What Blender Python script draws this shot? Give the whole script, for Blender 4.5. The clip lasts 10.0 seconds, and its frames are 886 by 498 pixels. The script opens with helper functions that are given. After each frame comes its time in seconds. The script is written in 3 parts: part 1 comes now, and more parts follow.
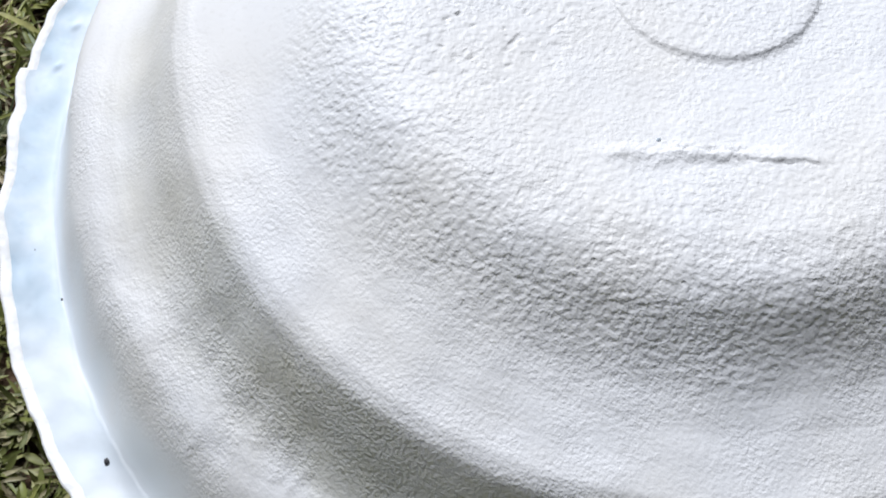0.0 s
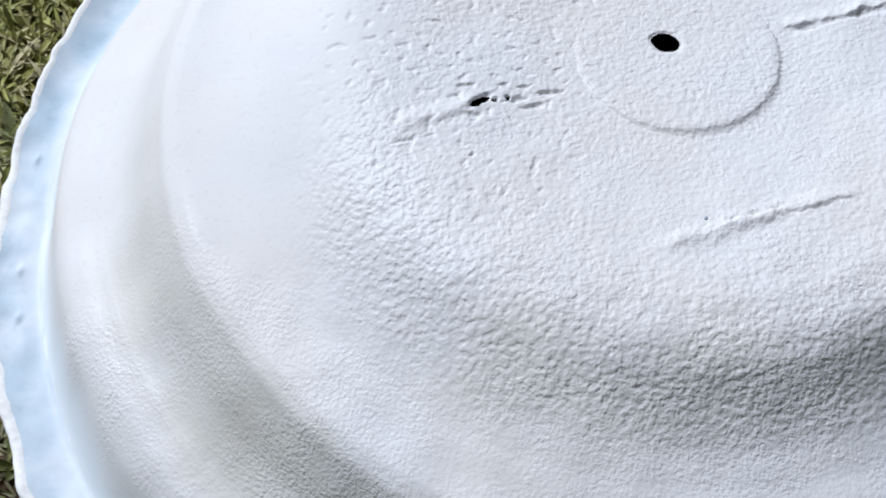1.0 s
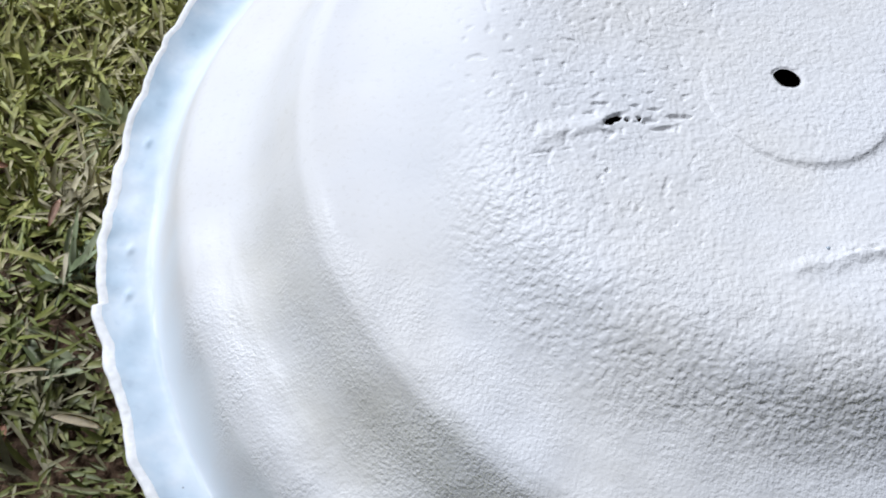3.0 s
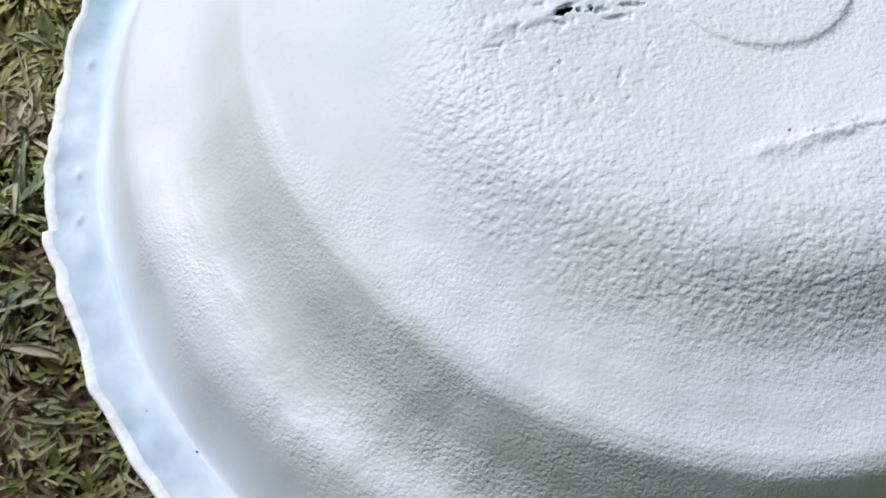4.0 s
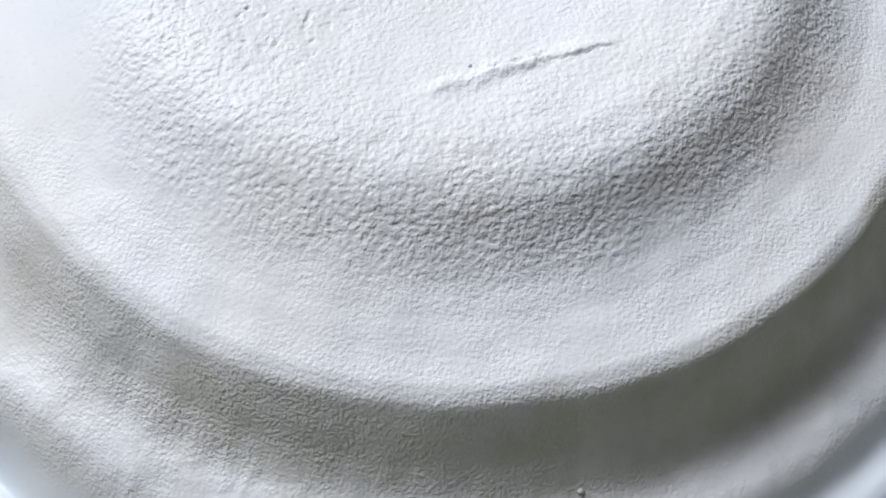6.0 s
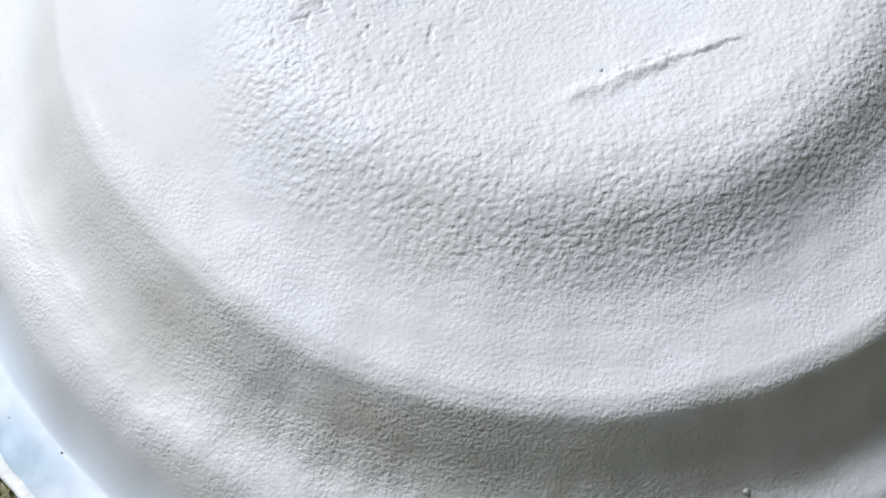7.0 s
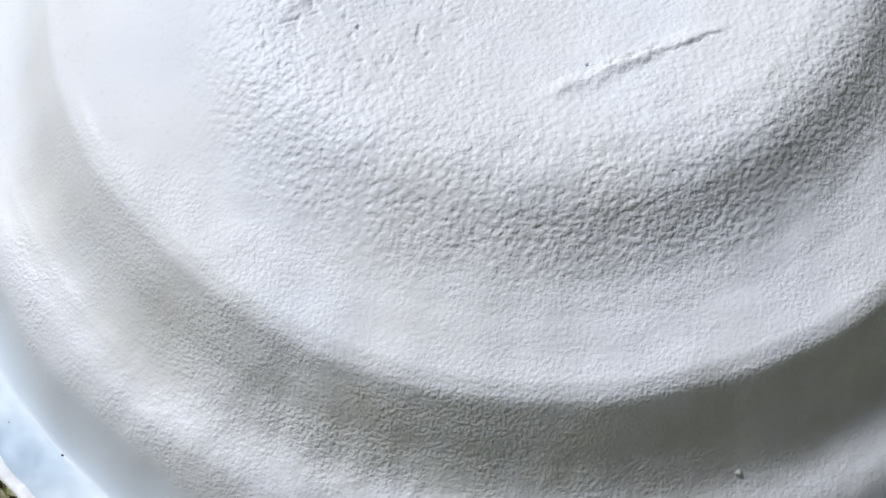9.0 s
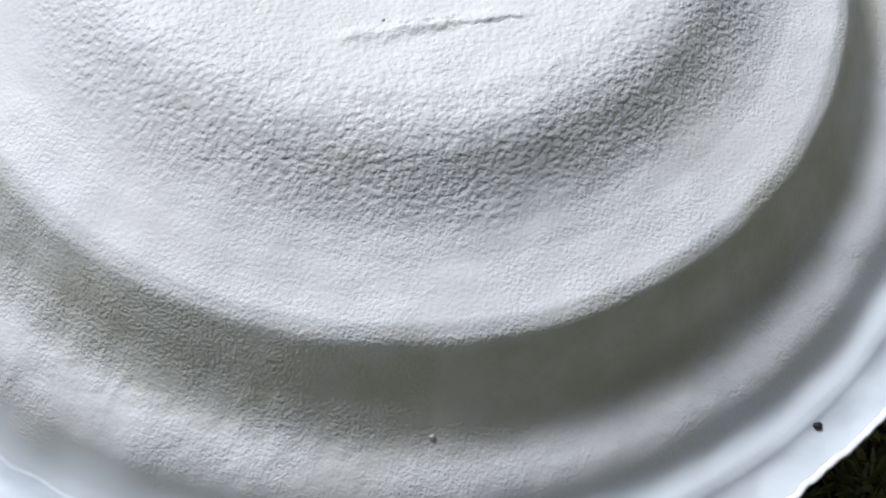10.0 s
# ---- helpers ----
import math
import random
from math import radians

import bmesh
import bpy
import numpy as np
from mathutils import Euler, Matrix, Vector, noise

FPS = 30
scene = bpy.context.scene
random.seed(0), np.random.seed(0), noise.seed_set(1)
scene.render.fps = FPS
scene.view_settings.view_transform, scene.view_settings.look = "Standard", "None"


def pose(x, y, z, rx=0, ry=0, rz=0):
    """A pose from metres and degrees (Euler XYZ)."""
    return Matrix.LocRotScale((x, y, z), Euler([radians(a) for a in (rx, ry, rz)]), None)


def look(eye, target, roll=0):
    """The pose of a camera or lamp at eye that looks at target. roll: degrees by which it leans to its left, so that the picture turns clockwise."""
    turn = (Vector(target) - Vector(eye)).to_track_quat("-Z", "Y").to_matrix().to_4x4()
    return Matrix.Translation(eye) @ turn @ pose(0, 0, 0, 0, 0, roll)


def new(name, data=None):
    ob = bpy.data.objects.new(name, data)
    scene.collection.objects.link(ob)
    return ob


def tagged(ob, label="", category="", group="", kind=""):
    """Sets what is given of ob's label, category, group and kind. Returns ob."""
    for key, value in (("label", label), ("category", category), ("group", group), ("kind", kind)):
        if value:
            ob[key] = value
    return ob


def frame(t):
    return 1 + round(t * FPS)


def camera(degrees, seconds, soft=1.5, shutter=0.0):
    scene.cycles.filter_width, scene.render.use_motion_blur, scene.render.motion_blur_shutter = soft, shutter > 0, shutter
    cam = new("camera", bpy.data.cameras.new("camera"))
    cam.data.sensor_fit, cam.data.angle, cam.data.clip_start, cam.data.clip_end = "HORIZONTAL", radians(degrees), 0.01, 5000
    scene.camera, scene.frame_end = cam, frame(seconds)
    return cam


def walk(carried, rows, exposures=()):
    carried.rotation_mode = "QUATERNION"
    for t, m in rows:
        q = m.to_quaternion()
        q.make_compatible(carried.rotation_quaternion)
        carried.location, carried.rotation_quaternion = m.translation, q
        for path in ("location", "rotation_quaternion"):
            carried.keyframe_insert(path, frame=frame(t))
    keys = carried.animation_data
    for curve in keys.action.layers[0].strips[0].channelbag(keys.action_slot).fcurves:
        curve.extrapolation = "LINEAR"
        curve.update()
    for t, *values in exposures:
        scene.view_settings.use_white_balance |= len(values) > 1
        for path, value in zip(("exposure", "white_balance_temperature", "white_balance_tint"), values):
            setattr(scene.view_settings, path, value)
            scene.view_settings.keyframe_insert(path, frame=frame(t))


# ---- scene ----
cam = camera(37.5, 10.0, 1.8, 0.06)
PATH = [
    (0, (0.101, -0.355, 0.584), (-0.424, 0.486, -1.153), 0.6),
    (0.2, (0.0779, -0.352, 0.5801), (-0.415, 0.5527, -1.1342), 0.52),
    (0.5, (0.048, -0.351, 0.593), (-0.351, 0.597, -1.123), -0.3),
    (0.7, (0.0206, -0.3621, 0.5961), (-0.2903, 0.6467, -1.1025), 0.84),
    (1, (-0.019, -0.381, 0.598), (-0.224, 0.696, -1.074), 1.5),
    (1.2, (-0.04, -0.3927, 0.6047), (-0.2213, 0.696, -1.0632), 2.4),
    (1.5, (-0.06, -0.408, 0.611), (-0.246, 0.719, -1.031), 4.3),
    (2, (-0.077, -0.412, 0.614), (-0.299, 0.74, -1.006), 4.3),
    (2.2, (-0.0782, -0.4124, 0.6153), (-0.2989, 0.7426, -1.0025), 4.28),
    (3.3, (-0.082, -0.411, 0.604), (-0.22, 0.676, -1.068), 9.2),
    (3.5, (-0.082, -0.412, 0.6), (-0.219, 0.663, -1.08), 9.2),
    (4, (-0.073, -0.411, 0.594), (-0.163, 0.619, -1.118), 7.6),
    (4.2, (-0.0649, -0.4086, 0.5931), (-0.1142, 0.58, -1.1447), 6.99),
    (4.5, (-0.048, -0.41, 0.587), (-0.014, 0.556, -1.164), 7.7),
    (4.7, (-0.0301, -0.4105, 0.5866), (0.0307, 0.5521, -1.1654), 7.83),
    (5, (0, -0.409, 0.589), (0.027, 0.565, -1.158), 7.1),
    (5.5, (0.051, -0.406, 0.596), (-0.054, 0.579, -1.142), 4.3),
    (5.7, (0.065, -0.406, 0.598), (-0.064, 0.595, -1.129), 3.8),
    (6.8, (0.004, -0.4, 0.598), (-0.071, 0.613, -1.125), 3.4),
    (7, (-0.009, -0.402, 0.596), (-0.086, 0.591, -1.138), 2),
    (7.2, (-0.0188, -0.408, 0.5982), (-0.0825, 0.5703, -1.145), 1.92),
    (7.5, (-0.0257, -0.4148, 0.5989), (-0.0729, 0.5622, -1.1456), 2.56),
    (8, (-0.0329, -0.4133, 0.5983), (-0.0786, 0.5724, -1.1413), 3.41),
    (8.5, (-0.0281, -0.4124, 0.6004), (-0.0646, 0.5838, -1.1335), 3.44),
    (9, (-0.0139, -0.4158, 0.5996), (-0.059, 0.6049, -1.1198), 2.31),
    (9.2, (0.0054, -0.4187, 0.5987), (-0.073, 0.6131, -1.1127), 2.08),
    (9.5, (0.043, -0.415, 0.598), (-0.075, 0.604, -1.118), 4.7),
    (9.8, (0.0917, -0.4153, 0.606), (-0.0661, 0.5642, -1.1307), 7.41),
    (10, (0.117, -0.415, 0.613), (-0.039, 0.563, -1.125), 9.6),
]
walk(cam, [(t, look(eye, target, roll)) for t, eye, target, roll in PATH],
     [(0, -0.46, 6080, 12), (1, -0.67, 5850, 11.5), (2, -0.60, 5890, 11.5), (3.5, -0.61, 5880, 12), (4.5, -0.71, 5880, 12), (5.5, -0.55, 6030, 11.5),
      (7, -0.56, 6030, 11.5), (9, -0.63, 5970, 11.5), (10, -0.57, 6020, 11.5)])

# ---------------------------------------------------------------- light
SUN_AZ, SUN_EL = radians(146), radians(47)
world = bpy.data.worlds.new("sky")
scene.world = world
world.use_nodes = True
wn = world.node_tree
sky = wn.nodes.new("ShaderNodeTexSky")
sky.sky_type = "NISHITA"
sky.sun_disc = False
sky.sun_elevation = SUN_EL
sky.sun_rotation = math.pi / 2 - SUN_AZ
wn.nodes["Background"].inputs["Strength"].default_value = 0.041
haze = wn.nodes.new("ShaderNodeHueSaturation")
haze.inputs["Saturation"].default_value = 0.15
haze.inputs["Value"].default_value = 0.85
wn.links.new(sky.outputs[0], haze.inputs["Color"])
wn.links.new(haze.outputs[0], wn.nodes["Background"].inputs["Color"])
sun = new("sun", bpy.data.lights.new("sun", "SUN"))
sun.data.energy = 5.5
sun.data.angle = radians(28)
sun.data.color = (1.0, 1.0, 1.0)
away = Vector((math.cos(SUN_AZ) * math.cos(SUN_EL), math.sin(SUN_AZ) * math.cos(SUN_EL), math.sin(SUN_EL)))
sun.matrix_world = look(away * 20, (0, 0, 0))


# ---------------------------------------------------------------- materials
def material(name, rough=0.5, base=(0.5, 0.5, 0.5)):
    m = bpy.data.materials.new(name)
    m.use_nodes = True
    b = m.node_tree.nodes["Principled BSDF"]
    b.inputs["Roughness"].default_value = rough
    b.inputs["Base Color"].default_value = (*base, 1)
    return m, m.node_tree, b


def tex_noise(nt, scale, detail=3, rough=0.5, stretch=(1, 1, 1), turn=0.0):
    co = nt.nodes.new("ShaderNodeTexCoord")
    mp = nt.nodes.new("ShaderNodeMapping")
    mp.vector_type = "TEXTURE"
    mp.inputs["Scale"].default_value = stretch
    mp.inputs["Rotation"].default_value = (0, 0, radians(turn))
    n = nt.nodes.new("ShaderNodeTexNoise")
    n.inputs["Scale"].default_value = scale
    n.inputs["Detail"].default_value = detail
    n.inputs["Roughness"].default_value = rough
    nt.links.new(co.outputs["Object"], mp.inputs["Vector"])
    nt.links.new(mp.outputs["Vector"], n.inputs["Vector"])
    return n


def ramp(nt, source, stops):
    r = nt.nodes.new("ShaderNodeValToRGB")
    while len(r.color_ramp.elements) < len(stops):
        r.color_ramp.elements.new(0.5)
    for e, (p, c) in zip(r.color_ramp.elements, stops):
        e.position, e.color = p, (*c, 1)
    nt.links.new(source, r.inputs["Fac"])
    return r


def mix(nt, kind, fac, a, b):
    m = nt.nodes.new("ShaderNodeMix")
    m.data_type, m.blend_type = "RGBA", kind
    for socket, v in ((m.inputs["Factor"], fac), (m.inputs[6], a), (m.inputs[7], b)):
        if hasattr(v, "is_output"):
            nt.links.new(v, socket)
        else:
            socket.default_value = v if isinstance(v, float) else (*v, 1)
    return m.outputs[2]


def bump(nt, b, height, strength, distance):
    n = nt.nodes.new("ShaderNodeBump")
    n.inputs["Strength"].default_value = strength
    n.inputs["Distance"].default_value = distance
    nt.links.new(height, n.inputs["Height"])
    nt.links.new(n.outputs["Normal"], b.inputs["Normal"])


def value(nt, op, a, b=0.0, c=0.0):
    m = nt.nodes.new("ShaderNodeMath")
    m.operation = op
    for socket, v in zip(m.inputs, (a, b, c)):
        if hasattr(v, "is_output"):
            nt.links.new(v, socket)
        else:
            socket.default_value = v
    return m.outputs[0]


def span(nt, v, lo, hi, a=0.0, b=1.0):
    m = nt.nodes.new("ShaderNodeMapRange")
    m.interpolation_type = "SMOOTHSTEP"
    for key, x in (("From Min", lo), ("From Max", hi), ("To Min", a), ("To Max", b)):
        m.inputs[key].default_value = x
    nt.links.new(v, m.inputs["Value"])
    return m.outputs[0]


def gelcoat_material():
    """Glossy white gelcoat whose moulded pebble grain is coarse on the shoulder of the crown and absent on one flank."""
    m, nt, b = material("white_gelcoat", 0.36)
    big = tex_noise(nt, 14, 4)
    tint = ramp(nt, big.outputs["Fac"], [(0.3, (0.80, 0.79, 0.765)), (0.55, (0.81, 0.815, 0.82)), (0.8, (0.775, 0.79, 0.81))])
    fine = tex_noise(nt, 420, 2)
    dirt = ramp(nt, fine.outputs["Fac"], [(0.28, (0.86, 0.85, 0.82)), (0.42, (1, 1, 1))])
    gloss = tex_noise(nt, 22, 3)
    rr = ramp(nt, gloss.outputs["Fac"], [(0.35, (0.42, 0.42, 0.42)), (0.65, (0.56, 0.56, 0.56))])
    co = nt.nodes.new("ShaderNodeTexCoord")
    xyz = nt.nodes.new("ShaderNodeSeparateXYZ")
    nt.links.new(co.outputs["Object"], xyz.inputs[0])
    x, y = xyz.outputs[0], xyz.outputs[1]
    wob = value(nt, "MULTIPLY_ADD", tex_noise(nt, 26, 3).outputs["Fac"], 0.03, -0.015)
    r = value(nt, "ADD", value(nt, "SQRT", value(nt, "ADD", value(nt, "MULTIPLY", x, x), value(nt, "MULTIPLY", y, y))), wob)
    flank = value(nt, "MULTIPLY", span(nt, value(nt, "MULTIPLY_ADD", wob, 1.6, x), -0.098, -0.140), span(nt, value(nt, "ADD", value(nt, "ADD", y, wob), span(nt, r, 0.196, 0.207, 0.0, -0.033)), -0.150, -0.120))
    open_ = value(nt, "SUBTRACT", 1.0, value(nt, "MULTIPLY", flank, 0.9))
    coarse_mask = value(nt, "MULTIPLY", value(nt, "MULTIPLY", value(nt, "MAXIMUM", span(nt, r, 0.085, 0.140, 0.55, 1.0), span(nt, x, 0.02, -0.055, 0.42, 0.72)), span(nt, r, 0.189, 0.158, 0.0, 1.0)), open_)
    # the fine grain is rubbed smooth in cloudy patches on the ledge and along the lower shoulder
    rubbed = span(nt, tex_noise(nt, 30, 3, 0.6).outputs["Fac"], 0.38, 0.58, 0.42, 1.0)
    low_flank = value(nt, "MULTIPLY", span(nt, x, -0.13, -0.18, 0.0, 0.85), value(nt, "MULTIPLY", span(nt, value(nt, "ADD", y, wob), -0.168, -0.125), span(nt, r, 0.228, 0.246)))
    fine_mask = value(nt, "MULTIPLY", value(nt, "MULTIPLY", span(nt, r, 0.279, 0.262), value(nt, "SUBTRACT", 1.0, low_flank)), value(nt, "MULTIPLY", open_, rubbed))
    polish = value(nt, "MULTIPLY", value(nt, "MULTIPLY", span(nt, r, 0.234, 0.250), value(nt, "MULTIPLY", open_, span(nt, x, -0.05, -0.17, 0.15, 1.0))), value(nt, "MULTIPLY", value(nt, "MULTIPLY_ADD", low_flank, -0.75, 1.0), span(nt, tex_noise(nt, 13, 3).outputs["Fac"], 0.36, 0.56, 0.5, 1.0)))
    rough = value(nt, "ADD", value(nt, "MULTIPLY", rr.outputs[0], value(nt, "SUBTRACT", 1.0, polish)), value(nt, "MULTIPLY", polish, 0.38))
    nt.links.new(value(nt, "MULTIPLY_ADD", flank, 0.18, rough), b.inputs["Roughness"])
    nt.links.new(value(nt, "MULTIPLY_ADD", polish, 0.16, 0.26), b.inputs["Specular IOR Level"])
    # cloudy olive-brown ring on the lower step, weaker towards -x and on the flank
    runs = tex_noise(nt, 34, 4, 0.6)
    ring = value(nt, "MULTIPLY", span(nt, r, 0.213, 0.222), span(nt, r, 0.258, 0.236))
    step_tint = value(nt, "MULTIPLY", value(nt, "MULTIPLY", ring, value(nt, "MULTIPLY_ADD", flank, -0.6, 1.0)), value(nt, "MULTIPLY", span(nt, runs.outputs["Fac"], 0.36, 0.64, 0.45, 1.0), span(nt, x, -0.14, 0.02, 0.35, 1.0)))
    clean = mix(nt, "MULTIPLY", 0.35, tint.outputs[0], dirt.outputs[0])
    tinted = mix(nt, "MULTIPLY", step_tint, clean, (0.815, 0.805, 0.715))
    nt.links.new(mix(nt, "MIX", span(nt, r, 0.265, 0.283), tinted, (0.80, 0.855, 0.89)), b.inputs["Base Color"])
    pebbles = tex_noise(nt, 390, 0.5, 0.5, (1.2, 1.0, 1.1), 40)
    grain = tex_noise(nt, 620, 1.0, 0.6)
    cells = nt.nodes.new("ShaderNodeTexVoronoi")
    cells.feature = "F1"
    cells.inputs["Scale"].default_value = 350
    shift = nt.nodes.new("ShaderNodeVectorMath")
    shift.operation = "MULTIPLY_ADD"
    shift.inputs[1].default_value = (0.0022, 0.0016, 0.0016)
    nt.links.new(tex_noise(nt, 300, 1).outputs["Color"], shift.inputs[0])
    nt.links.new(co.outputs["Object"], shift.inputs[2])
    nt.links.new(shift.outputs[0], cells.inputs["Vector"])
    dimples = span(nt, cells.outputs["Distance"], 0.08, 0.52)
    knobs = value(nt, "MULTIPLY_ADD", dimples, 0.36, value(nt, "MULTIPLY_ADD", span(nt, pebbles.outputs["Fac"], 0.36, 0.62), 0.26, value(nt, "MULTIPLY", pebbles.outputs["Fac"], 0.62)))
    specks = value(nt, "MULTIPLY", grain.outputs["Fac"], 1.15)
    h = value(nt, "ADD", value(nt, "MULTIPLY", value(nt, "MULTIPLY", knobs, coarse_mask), 0.48),
              value(nt, "MULTIPLY", value(nt, "MULTIPLY", specks, fine_mask), value(nt, "MULTIPLY_ADD", polish, 0.22, value(nt, "MULTIPLY_ADD", value(nt, "MULTIPLY", ring, value(nt, "MULTIPLY", span(nt, x, 0.15, 0.04), span(nt, x, -0.16, -0.06))), 0.26, span(nt, x, -0.08, 0.10, 0.36, 0.46)))))
    bump(nt, b, h, 1.0, 0.00105)
    return m


def rim_material():
    """Thin pale blue laminate that turns white where the gelcoat begins."""
    m, nt, b = material("pale_blue_laminate", 0.62)
    n = tex_noise(nt, 24, 4, 0.55)
    c = ramp(nt, n.outputs["Fac"], [(0.38, (0.45, 0.57, 0.67)), (0.51, (0.555, 0.66, 0.75)), (0.63, (0.70, 0.77, 0.83))])
    f = tex_noise(nt, 160, 3)
    s = ramp(nt, f.outputs["Fac"], [(0.27, (0.72, 0.74, 0.78)), (0.4, (1, 1, 1))])
    blue = mix(nt, "MULTIPLY", 0.3, c.outputs[0], s.outputs[0])
    co = nt.nodes.new("ShaderNodeTexCoord")
    xyz = nt.nodes.new("ShaderNodeSeparateXYZ")
    nt.links.new(co.outputs["Object"], xyz.inputs[0])
    dx, dy = value(nt, "SUBTRACT", xyz.outputs[0], 0.002), value(nt, "ADD", xyz.outputs[1], 0.003)
    r = value(nt, "SQRT", value(nt, "ADD", value(nt, "MULTIPLY", dx, dx), value(nt, "MULTIPLY", dy, dy)))
    r = value(nt, "ADD", r, value(nt, "MULTIPLY_ADD", tex_noise(nt, 40, 3).outputs["Fac"], 0.006, -0.003))
    # the resin is thinner and whiter along one side
    thin = span(nt, value(nt, "MULTIPLY_ADD", tex_noise(nt, 16, 4).outputs["Fac"], 0.06, xyz.outputs[1]), -0.17, -0.25, 0.0, 0.65)
    thin = value(nt, "MAXIMUM", thin, span(nt, xyz.outputs[0], 0.10, 0.20, 0.0, 0.7))
    blue = mix(nt, "MIX", thin, blue, (0.77, 0.795, 0.81))
    blue = mix(nt, "MIX", span(nt, r, 0.298, 0.283, 0.0, 0.45), blue, (0.77, 0.83, 0.88))
    fade = span(nt, xyz.outputs[1], -0.10, 0.0, 0.0007, 0.0075)
    begin = span(nt, value(nt, "DIVIDE", value(nt, "SUBTRACT", r, value(nt, "MULTIPLY_ADD", fade, 0.7, 0.2830)), fade), -1.0, 1.0)
    nt.links.new(mix(nt, "MIX", begin, (0.79, 0.84, 0.875), blue), b.inputs["Base Color"])
    bump(nt, b, tex_noise(nt, 90, 2).outputs["Fac"], 0.22, 0.002)
    return m


def plain_material(name, base, rough, scale, spread=0.15, relief=0.0):
    m, nt, b = material(name, rough)
    n = tex_noise(nt, scale, 3)
    lo, hi = [tuple(min(1, c * k) for c in base) for k in (1 - spread, 1 + spread)]
    nt.links.new(ramp(nt, n.outputs["Fac"], [(0.3, lo), (0.7, hi)]).outputs[0], b.inputs["Base Color"])
    if relief:
        bump(nt, b, n.outputs["Fac"], 0.5, relief)
    return m


def blade_material(name, stops, rough=0.5):
    """Each blade takes one colour of the stops, with fine veins along it."""
    m, nt, b = material(name, rough)
    geo = nt.nodes.new("ShaderNodeNewGeometry")
    c = ramp(nt, geo.outputs["Random Per Island"], stops)
    n = tex_noise(nt, 130, 3)
    v = ramp(nt, n.outputs["Fac"], [(0.3, (0.62, 0.60, 0.55)), (0.62, (1.08, 1.06, 1.0))])
    # blades turn dark olive round two spots beside the rim and yellower elsewhere
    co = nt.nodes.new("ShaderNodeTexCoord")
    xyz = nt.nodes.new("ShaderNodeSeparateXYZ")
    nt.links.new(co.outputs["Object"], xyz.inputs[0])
    spot_dist = None
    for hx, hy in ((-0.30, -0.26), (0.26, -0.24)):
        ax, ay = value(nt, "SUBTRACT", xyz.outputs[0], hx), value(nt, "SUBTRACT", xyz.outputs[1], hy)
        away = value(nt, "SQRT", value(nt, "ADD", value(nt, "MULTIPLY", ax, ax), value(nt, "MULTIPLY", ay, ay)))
        spot_dist = away if spot_dist is None else value(nt, "MINIMUM", spot_dist, away)
    patchy = value(nt, "MULTIPLY_ADD", tex_noise(nt, 9, 3).outputs["Fac"], 0.24, value(nt, "ADD", spot_dist, -0.40))
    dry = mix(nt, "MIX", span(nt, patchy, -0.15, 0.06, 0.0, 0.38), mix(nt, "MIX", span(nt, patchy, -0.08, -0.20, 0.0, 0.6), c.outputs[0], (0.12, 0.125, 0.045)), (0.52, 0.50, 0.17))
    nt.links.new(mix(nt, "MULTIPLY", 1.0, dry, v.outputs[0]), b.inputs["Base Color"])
    b.inputs["Specular IOR Level"].default_value = 0.35
    return m


def soil_material():
    m, nt, b = material("thatch_and_soil", 0.95)
    n = tex_noise(nt, 38, 6, 0.65)
    c = ramp(nt, n.outputs["Fac"], [(0.32, (0.065, 0.038, 0.022)), (0.5, (0.17, 0.098, 0.060)), (0.66, (0.28, 0.175, 0.11))])
    g = tex_noise(nt, 2.2, 5, 0.6)
    green = ramp(nt, g.outputs["Fac"], [(0.42, (0.06, 0.05, 0.028)), (0.6, (0.055, 0.075, 0.022))])
    near = mix(nt, "MIX", 0.25, c.outputs[0], green.outputs[0])
    lawn = ramp(nt, tex_noise(nt, 9, 8, 0.7).outputs["Fac"], [(0.3, (0.10, 0.11, 0.035)), (0.5, (0.17, 0.175, 0.06)), (0.7, (0.25, 0.235, 0.11))])
    co = nt.nodes.new("ShaderNodeTexCoord")
    away_from = nt.nodes.new("ShaderNodeVectorMath")
    away_from.operation = "LENGTH"
    nt.links.new(co.outputs["Object"], away_from.inputs[0])
    nt.links.new(mix(nt, "MIX", span(nt, away_from.outputs["Value"], 0.55, 0.95), near, lawn.outputs[0]), b.inputs["Base Color"])
    bump(nt, b, tex_noise(nt, 180, 5).outputs["Fac"], 0.8, 0.006)
    return m


GEL = gelcoat_material()
RIM = rim_material()
EDGE = plain_material("raw_cut_edge", (0.91, 0.91, 0.90), 0.6, 300, 0.08, 0.001)
BACK = plain_material("raw_laminate_back", (0.42, 0.45, 0.42), 0.7, 60, 0.2, 0.002)
SPECK = plain_material("black_grit", (0.02, 0.02, 0.024), 0.7, 500, 0.3)
SMUDGE = plain_material("grey_grit", (0.38, 0.44, 0.50), 0.8, 500, 0.3)
RESIN = plain_material("dried_resin", (0.78, 0.77, 0.70), 0.3, 400, 0.06)
SOIL = soil_material()
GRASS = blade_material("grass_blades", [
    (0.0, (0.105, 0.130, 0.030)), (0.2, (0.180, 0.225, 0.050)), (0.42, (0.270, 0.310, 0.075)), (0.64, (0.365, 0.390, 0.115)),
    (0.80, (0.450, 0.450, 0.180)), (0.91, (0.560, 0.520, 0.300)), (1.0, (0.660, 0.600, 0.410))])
DEAD = blade_material("dead_grass_blades", [(0.0, (0.26, 0.235, 0.15)), (0.5, (0.50, 0.46, 0.33)), (1.0, (0.74, 0.68, 0.53))], 0.65)
